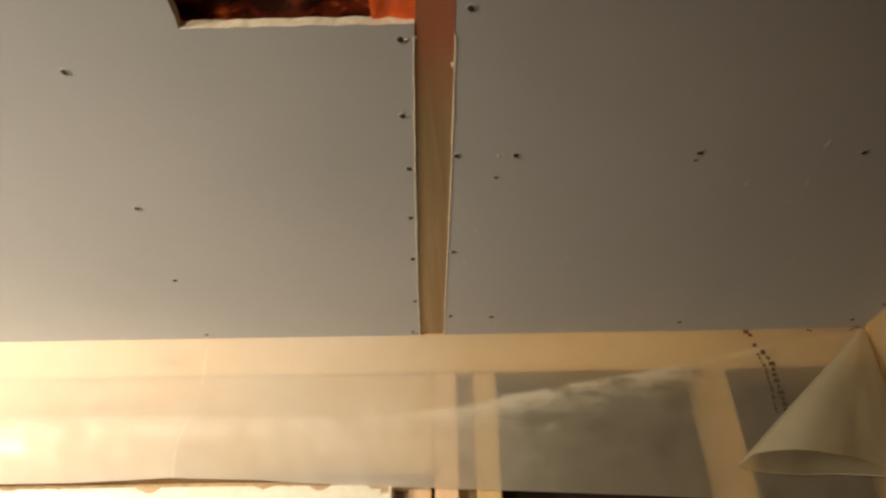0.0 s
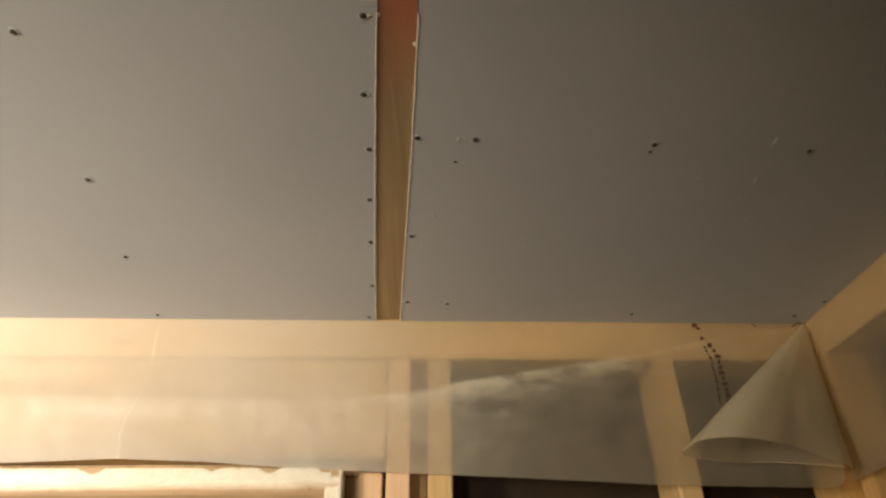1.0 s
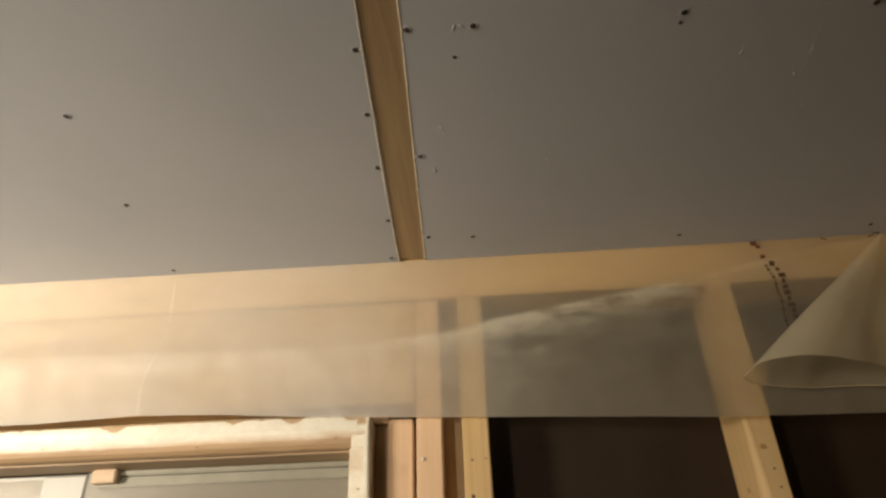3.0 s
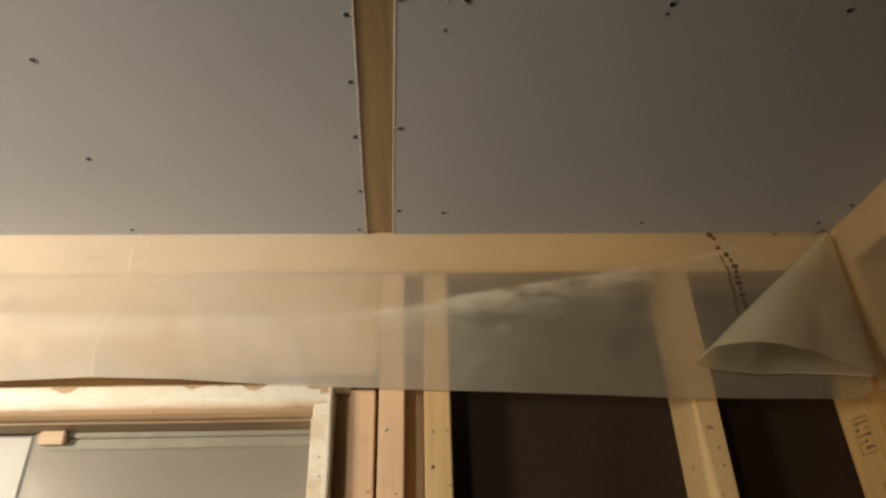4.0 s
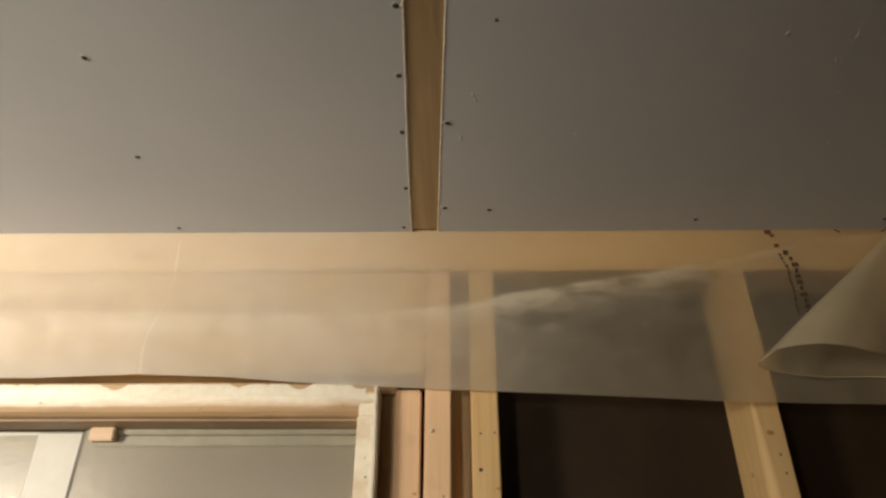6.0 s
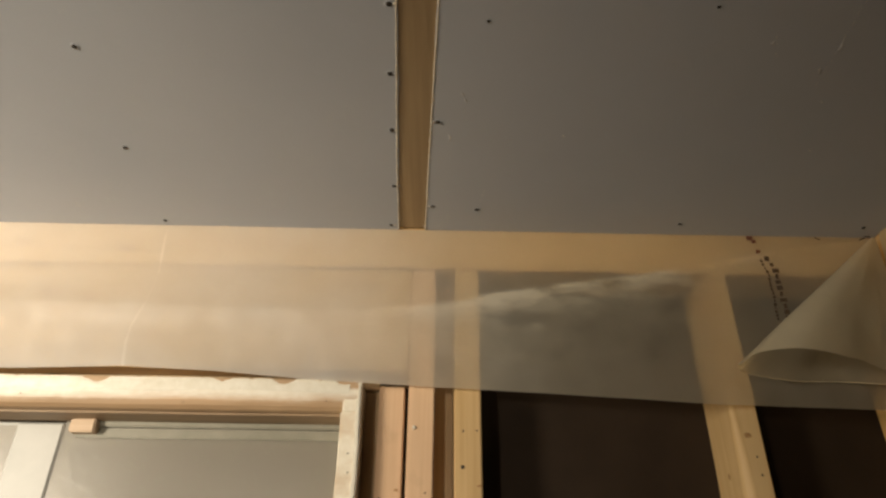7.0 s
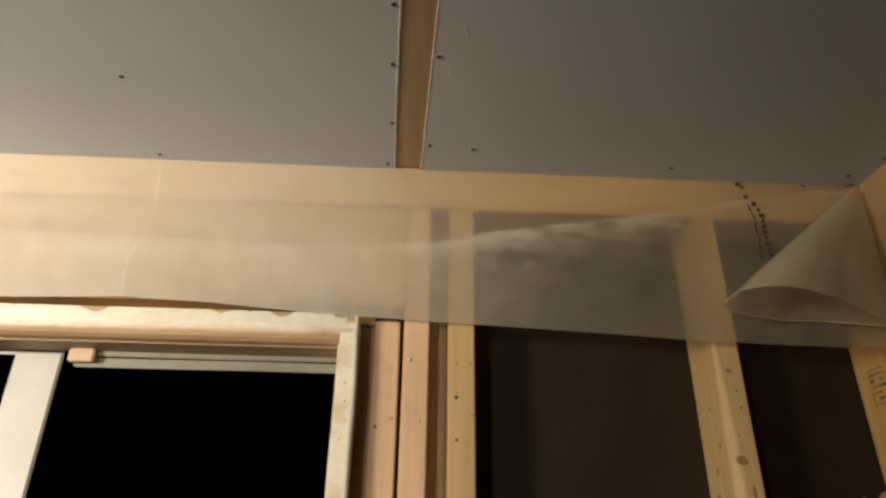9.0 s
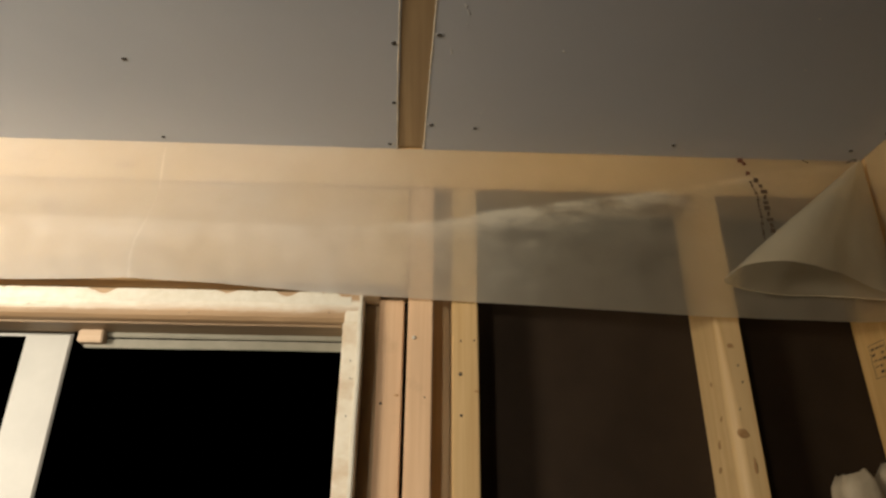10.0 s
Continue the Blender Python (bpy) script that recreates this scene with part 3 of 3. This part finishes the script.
# ink stamp on the flank of the corner stud: unreadable bars in a thin border
def flank_mark(name, bm, mat, y, z, spin=0.0):
    o = part(name, bm, mat, made[9])
    o.matrix_basis = pose(0.7745, y, z, 90, spin, -90)
    return o


for i in range(5):
    for j in range(3):
        if (i * 2 + j) % 5 != 3:
            w, h = 0.0036 + 0.0010 * math.sin(i * 3 + j), 0.0015 + 0.0006 * math.cos(i + 2 * j)
            flank_mark("stamp_bar", block(-w, w, -h, h, 0.0, 0.0004, 0), INK, 0.052 - j * 0.011 + 0.001 * math.sin(i * 2), 2.118 - i * 0.0095, -8 + 6 * j)
for w, h, y, z in ((0.0185, 0.0005, 0.041, 2.126), (0.0185, 0.0005, 0.041, 2.072), (0.0005, 0.027, 0.0595, 2.099), (0.0005, 0.027, 0.0225, 2.099)):
    flank_mark("stamp_bar", block(-w, w, -h, h, 0.0, 0.0003, 0), INK, y, z)
for i, (y, z, r) in enumerate([(0.030, 2.02, 0.006), (0.060, 1.94, 0.008), (0.018, 1.97, 0.004)]):
    flank_mark("knot", disc(r, 0.0005, 14, 0.4, i + 90, 1.4), KNOT, y, z)

# ---- window: wooden frame with chipped paint, milky panes ----
window = new("window_1")
structure(window, "old wooden window with chipped white paint and milky panes", "window")
WL, WR, WT, WB = -1.09, -0.045, 2.173, 1.0   # outer frame
IN = 0.0285                                  # face width of the side frame
HEAD = 2.129                                 # underside of the head
FACE, GLASS = -0.012, 0.066


def uneven_face(x0, x1, z0, z1, y0, y1, seed):
    """A frame member with a chipped, wavy arris."""
    return lumber(x0, x1, y0, y1, z0, z1, "X" if x1 - x0 > z1 - z0 else "Z", seed, 0.0016, 40)


def ragged_skin(x0, x1, top, bottom, y, seed):
    """A skin of old paint with torn upper and lower edges, bulging a little."""
    grid = []
    n = 420
    for j in range(7):
        row = []
        for i in range(n + 1):
            x = x0 + (x1 - x0) * i / n
            scallop = max(0.0, noise.noise(Vector((x * 22, seed, 0))) - 0.12) * 0.020 + max(0.0, noise.noise(Vector((x * 70, seed, 4))) - 0.25) * 0.010
            low = noise.noise(Vector((x * 7, seed, 9))) * 0.003
            za, zb = top - scallop, bottom + low
            row.append((x, y - 0.0012 * math.sin(math.pi * j / 6) ** 0.5 * (1 - j / 6) - 0.0003, za + (zb - za) * j / 6))
        grid.append(row)
    return sheet(grid)


def rounded_head():
    """The head in section: flat face, rounded lower arris, deep underside."""
    section = [(0.085, WT), (FACE, WT), (FACE, WT - 0.012), (FACE, WT - 0.024), (FACE + 0.0015, HEAD + 0.013), (FACE + 0.005, HEAD + 0.006), (FACE + 0.011, HEAD + 0.0015),
               (FACE + 0.018, HEAD), (0.085, HEAD)]
    bm = sheet([[(WL + (WR - WL) * i / 60, y + 0.0008 * noise.noise(Vector((i * 0.4, y * 40, z * 40))), z + 0.0008 * noise.noise(Vector((i * 0.5, 3, z * 40)))) for i in range(61)] for y, z in section])
    for f in bm.faces:
        f.smooth = False
    return bm


head = part("window_head", rounded_head(), HEAD_WOOD, window, "window head with paint worn to bare wood")
part("paint_skin", ragged_skin(WL, WR - 0.018, WT + 0.001, HEAD + 0.026, FACE, 3.0), PAINT, head, "peeling cream paint")
jamb = part("window_jamb", uneven_face(WR - IN, WR, WB, HEAD - 0.001, FACE, 0.085, 32), CHIPPED, window, "side frame with worn paint")
part("window_jamb", block(WR - 0.0265, WR, FACE + 0.0005, 0.08, HEAD - 0.002, WT - 0.0005, 0.0015), CHIPPED, window)
part("paint_edge", lumber(WR - 0.006, WR + 0.0015, FACE - 0.002, FACE + 0.02, WB, WT - 0.002, "Z", 38, 0.0022, 90), PAINT, jamb, "chipped cream paint along the arris")
part("window_jamb", uneven_face(WL, WL + IN, WB, HEAD - 0.001, FACE, 0.085, 33), CHIPPED, window)
part("window_sill", uneven_face(WL - 0.03, WR + 0.02, WB - 0.04, WB - 0.001, FACE - 0.03, 0.085, 34), CHIPPED, window)
# thin layer added below the head, darkened for the shade there
part("head_lining", lumber(WL + IN + 0.002, WR - IN - 0.002, 0.008, 0.0615, HEAD - 0.0032, HEAD - 0.0004, "X", 35, 0.0004), BROWN, window, "bare wooden underside of the head, its shade in a darker brown")
part("sash_rail", block(WL + IN, WR - IN, GLASS + 0.004, GLASS + 0.022, HEAD - 0.040, HEAD - 0.003, 0.002), STILE, window)
part("sash_stile", block(WR - IN - 0.02, WR - IN + 0.002, GLASS + 0.004, GLASS + 0.022, WB, HEAD - 0.040, 0.002), STILE, window)
part("sash_stile", block(WL + IN, WL + IN + 0.03, GLASS + 0.004, GLASS + 0.022, WB, HEAD - 0.040, 0.002), STILE, window)
part("meeting_stile", block(-0.572, -0.500, GLASS - 0.006, GLASS + 0.022, WB, HEAD - 0.006, 0.003), STILE, window, "white meeting stile")
part("stile_bead", block(-0.492, -0.482, GLASS + 0.0015, GLASS + 0.012, WB, HEAD - 0.006, 0.003), STILE, window)
BEAD = speckled("glazing_bead_paint", (0.20, 0.195, 0.15), (0.25, 0.24, 0.19), 30, 0.45, 0.15)
part("glazing_bead", lumber(-0.4805, WR - IN - 0.001, GLASS - 0.010, GLASS - 0.0035, HEAD - 0.0115, HEAD - 0.0036, "X", 41, 0.0006, 12), BEAD, window, "pale green-grey bead under the head")
part("glazing_bead", lumber(-0.4805, WR - IN - 0.001, GLASS - 0.0065, GLASS - 0.0035, HEAD - 0.0275, HEAD - 0.0130, "X", 42, 0.0005, 12), BEAD, window, "pale green-grey bead under the head")
part("glazing_bead", lumber(WR - IN - 0.0075, WR - IN - 0.0012, GLASS - 0.0065, GLASS - 0.0035, WB, HEAD - 0.0285, "Z", 43, 0.0005, 12), BEAD, window, "pale bead beside the side frame")
part("pane", block(-0.4995, WR - IN - 0.001, GLASS - 0.003, GLASS, WB, HEAD - 0.001, 0), PANE, window, "milky plastic-covered pane")
part("pane", block(WL + IN, -0.5725, GLASS - 0.001, GLASS + 0.002, WB, HEAD - 0.01, 0), PANE, window)
for x, z in [(-0.0585, 2.069), (-0.0570, 2.043), (-0.0600, 1.99)]:
    front_mark("nail_head", disc(0.0011, 0.0005, 8), SCREW, jamb, x, z, FACE - 0.0012)
for x, z in [(-0.535, 2.146), (-0.300, 2.137), (-0.095, 2.141)]:
    front_mark("nail_head", disc(0.0010, 0.0005, 8), SCREW, head, x, z, FACE - 0.0022)
wedge = tagged(part("wooden_block", lumber(-0.484, -0.446, 0.043, 0.0625, HEAD - 0.023, HEAD - 0.0033, "X", 36, 0.0008, 4), OLDWOOD), "small bare wooden block under the window head", "block")

# ---- hanging plastic film ----
FILM_BOTTOM = [(-1.3, 2.176), (-0.56, 2.1795), (-0.40, 2.1848), (-0.26, 2.1812), (-0.114, 2.1722), (0.128, 2.161), (0.458, 2.140), (0.718, 2.133), (0.80, 2.136)]
CREASE = [(-1.3, 2.285), (-0.54, 2.288), (-0.30, 2.283), (-0.073, 2.281), (0.06, 2.295), (0.199, 2.322), (0.488, 2.369), (0.696, 2.419), (0.80, 2.432)]
LIFT = [(-1.3, 0.020), (-0.40, 0.022), (-0.11, 0.008), (0.13, 0.010), (0.50, 0.030), (0.80, 0.034)]


def film_point(x, v):
    """The film's surface: flat on the plate, a soft ridge along the crease, then hanging free."""
    zb, zc, lift = between(x, FILM_BOTTOM), between(x, CREASE), between(x, LIFT)
    z = CEIL - 0.001 + (zb - CEIL + 0.001) * v
    over = max(0.0, (CEIL - z) / max(CEIL - zc, 0.004))
    off = 0.004 + 0.010 * min(1.0, over) ** 2 + 0.002 * math.exp(-((z - zc) / 0.020) ** 2)
    if z < zc:
        off += (lift - 0.008) * ((zc - z) / (zc - zb)) ** 1.4
    off += 0.0035 * noise.noise(Vector((x * 5, z * 16, 2))) * min(1, over) + 0.0016 * noise.noise(Vector((x * 26, z * 30, 7))) * min(1, over)
    # towards the lamp the slack film bellies out under the crease
    belly = min(1.0, max(0.0, (-0.46 - x) / 0.20))
    off += 0.008 * belly * math.exp(-((z - zc + 0.012) / 0.036) ** 2)
    ridge = x - between(z, [(2.18, -0.392), (2.225, -0.401), (2.25, -0.402), (2.285, -0.390), (2.35, -0.385), (2.41, -0.390)])
    off += 0.0008 * max(0.0, noise.noise(Vector((z * 38, 4, 1)))) * math.exp(-(ridge / 0.0016) ** 2)
    # the free end draws in towards its lower corner
    end = max(0.0, (x - 0.60) / 0.185)
    z += 0.016 * max(0.0, (end - 0.86) / 0.14) ** 2 * v ** 6
    return (x - 0.030 * end * v ** 1.5, -max(off, 0.003), z)


barrier = new("vapour_barrier")
tagged(barrier, "milky plastic vapour barrier film hanging from the top plates", "plastic film")
xs = sorted([-1.3 + 2.085 * i / 420 for i in range(421)] + [-0.41 + 0.05 * i / 60 for i in range(61)])
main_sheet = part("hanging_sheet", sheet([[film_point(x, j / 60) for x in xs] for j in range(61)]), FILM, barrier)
# fold whitening plus the highlight along the crease, painted into the film's haze
glint_wear = main_sheet.data.attributes.new("crease_glint_wear", "FLOAT", "POINT")
for v, item in zip(main_sheet.data.vertices, glint_wear.data):
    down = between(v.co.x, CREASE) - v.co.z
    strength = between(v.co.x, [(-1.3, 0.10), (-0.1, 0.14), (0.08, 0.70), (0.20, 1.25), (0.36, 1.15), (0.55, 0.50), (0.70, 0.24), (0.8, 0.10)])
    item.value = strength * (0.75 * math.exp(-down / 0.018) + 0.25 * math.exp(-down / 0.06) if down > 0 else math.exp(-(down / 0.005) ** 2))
    # two small wisps of highlight, painted in below the crease
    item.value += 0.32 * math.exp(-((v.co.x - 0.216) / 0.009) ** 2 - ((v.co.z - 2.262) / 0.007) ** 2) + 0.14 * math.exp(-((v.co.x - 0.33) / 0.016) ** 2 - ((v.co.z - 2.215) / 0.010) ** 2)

    # thin broken vertical glint, painted in as extra haze
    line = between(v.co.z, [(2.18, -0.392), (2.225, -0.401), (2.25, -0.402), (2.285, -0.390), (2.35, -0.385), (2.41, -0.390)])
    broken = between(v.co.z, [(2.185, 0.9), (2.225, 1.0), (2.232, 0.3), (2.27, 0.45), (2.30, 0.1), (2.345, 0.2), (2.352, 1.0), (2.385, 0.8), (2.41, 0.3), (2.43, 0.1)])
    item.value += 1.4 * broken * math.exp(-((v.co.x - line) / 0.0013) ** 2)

# haze and neutral tone over the header: lamp glare painted into the film
dust_glare = main_sheet.data.attributes.new("dust_glare", "FLOAT", "POINT")
for v, item in zip(main_sheet.data.vertices, dust_glare.data):
    item.value = between(v.co.x, [(-1.3, 0.50), (-0.10, 0.46), (0.10, 0.18), (0.26, 0.02), (0.5, 0.0)]) * (0.92 + 0.16 * noise.noise(v.co * 7))

# the sheet of the side wall, hanging from its top plate
rows = []
for j in range(31):
    v = j / 30
    row = []
    for i in range(121):
        y = -0.02 - 1.4 * i / 120
        z = CEIL - 0.001 + (2.150 - CEIL) * v
        off = 0.005 + 0.022 * v + 0.006 * noise.noise(Vector((y * 6, z * 9, 5))) * v
        row.append((RIGHT - off, y, z))
    rows.append(row)
part("side_sheet", sheet(rows), FILM, barrier)

# loose corner: the spare width folds out into a cone
APEX = Vector((0.792, -0.020, CEIL - 0.004))
TIP = Vector((0.469, -0.108, 2.172))
rim = [TIP, (0.471, -0.128, 2.1735), (0.482, -0.150, 2.1780), (0.521, -0.168, 2.175), (0.583, -0.152, 2.175), (0.634, -0.127, 2.172), (0.686, -0.102, 2.165), (0.738, -0.076, 2.157),
       (0.766, -0.048, 2.153), (0.784, -0.024, 2.150)]
rim_back = [TIP, (0.479, -0.093, 2.1700), (0.507, -0.078, 2.169), (0.538, -0.066, 2.169), (0.581, -0.052, 2.170), (0.619, -0.050, 2.171), (0.660, -0.056, 2.168), (0.738, -0.073, 2.157)]


def curve_through(points, n):
    """Catmull-Rom through the points."""
    p = [Vector(q) for q in points]
    p = [p[0] * 2 - p[1]] + p + [p[-1] * 2 - p[-2]]
    out = []
    for k in range(n + 1):
        s = k / n * (len(p) - 3)
        i = min(int(s), len(p) - 4)
        s -= i
        a, b, c, d = p[i:i + 4]
        out.append(0.5 * (2 * b + (c - a) * s + (2 * a - 5 * b + 4 * c - d) * s * s + (3 * b - a - 3 * c + d) * s ** 3))
    return out


def fan(edge, seed):
    rows = []
    for j in range(25):
        v = 0.03 + 0.97 * j / 24
        rows.append([APEX.lerp(q, v) + (noise.noise_vector(Vector((q.x * 12, v * 3, seed))) * 0.004 + noise.noise_vector(Vector((q.x * 55, v * 9, seed))) * 0.0014) * v * (0 if i == 0 else 1)
                     for i, q in enumerate(edge)])
    return rows


front_rim, back_rim = curve_through(rim, 40), curve_through(rim_back, 40)
part("folded_corner", sheet(fan(front_rim, 1.0)), FOLDED, barrier, "film folded over into a loose cone")
part("folded_corner", sheet(fan(back_rim, 2.0)), FILM, barrier)


def rolled_lip(edge, radius):
    """The cut edge of the film, thickened where it curls."""
    rows = []
    for i, q in enumerate(edge):
        r = radius * (0.75 + 0.35 * noise.noise(Vector((i * 0.31, 3, 1))))
        rows.append([q + Vector((0, r * math.cos(k * math.pi / 3), r * math.sin(k * math.pi / 3))) for k in range(7)])
    return sheet(rows)


part("film_lip", rolled_lip(back_rim, 0.0011), FOLDED, barrier, "pale curled edge of the film")

for i, (x, y, z) in enumerate([(0.772, -0.012, 2.430), (0.781, -0.014, 2.434), (0.700, -0.006, 2.433)]):
    staple = part("staple", block(-0.005, 0.005, -0.0009, 0.0009, 0.0, 0.0012, 0.0003), SCREW, barrier, "dark wire staple")
    staple.matrix_basis = pose(x, y - 0.003, z, 90, 25 * i - 20, 0)
# print on the film: unreadable characters as bars
PRINT = [(0.588, 2.434, 0.010, 0.007, 1), (0.594, 2.427, 0.006, 0.006, 1), (0.593, 2.403, 0.010, 0.009, 1)]
for k in range(11):
    z = 2.388 - k * 0.0107
    PRINT.append((between(-z, [(-2.390, 0.600), (-2.369, 0.610), (-2.309, 0.609), (-2.270, 0.606)]), z, 0.0085 if k % 3 else 0.006, 0.0078, 0))
for k in range(17):
    z = 2.384 - k * 0.0066
    PRINT.append((between(-z, [(-2.384, 0.592), (-2.359, 0.597), (-2.305, 0.594), (-2.270, 0.588)]), z, 0.0036, 0.0047, 0))
for i, (x, z, w, h, brown) in enumerate(PRINT):
    w, h, x = w * (1 + 0.35 * math.sin(i * 2.7)), h * (1 + 0.18 * math.cos(i * 4.1)), x + 0.0009 * math.sin(i * 5.3)
    v = (CEIL - 0.001 - z) / (CEIL - 0.001 - between(x, FILM_BOTTOM))
    p = film_point(x, v)
    bar = part("print_bar", block(-w / 2, w / 2, -h / 2, h / 2, 0.0, 0.0003, 0), RUST_INK if brown else INK, barrier)
    bar.matrix_basis = pose(p[0], p[1] - 0.0008, p[2], 90, 0, 0) @ pose(0, 0, 0, 0, 0, 14 * math.sin(i * 1.9))

# ---- tall wrapped bundles standing in the corner ----
def bundle(x, y, w, d, top, seed):
    bm = bmesh.new()
    rings = []
    sides, levels = 28, 46
    for j in range(levels + 1):
        z = top * (j / levels if j < levels - 1 else 0.992 if j == levels - 1 else 1.0)
        ring = []
        for i in range(sides):
            a = 2 * math.pi * i / sides
            c, s = math.cos(a), math.sin(a)
            k = (abs(c) ** 5 + abs(s) ** 5) ** -0.2
            n = (1 + 0.14 * noise.noise(Vector((c * 2, s * 2 + seed, z * 5))) + 0.07 * noise.noise(Vector((c * 5, s * 5 + seed, z * 14)))) * (1 if j < levels - 1 else 0.86 if j == levels - 1 else 0.6)
            ring.append(bm.verts.new((w / 2 * c * k * n, d / 2 * s * k * n, z + (0.010 * noise.noise(Vector((c * 1.3, s * 1.3, seed * 3))) + 0.004 * noise.noise(Vector((c * 4, s * 4, seed))) if j >= levels - 1 else 0))))
        rings.append(ring)
    for a, b in zip(rings, rings[1:]):
        for i in range(sides):
            bm.faces.new((a[i], a[(i + 1) % sides], b[(i + 1) % sides], b[i])).smooth = True
    bm.faces.new(rings[-1])
    bm.faces.new(rings[0][::-1])
    o = tagged(part("wrapped_roll", bm, WRAP), "tall bundle in pale crumpled wrapping standing by the studs", "bundle", "bundles in the corner")
    o.location = (x, y, 0)
    return o


bundle(0.628, -0.045, 0.056, 0.055, 1.916, 1.0)
bundle(0.692, -0.050, 0.062, 0.055, 1.930, 2.0)
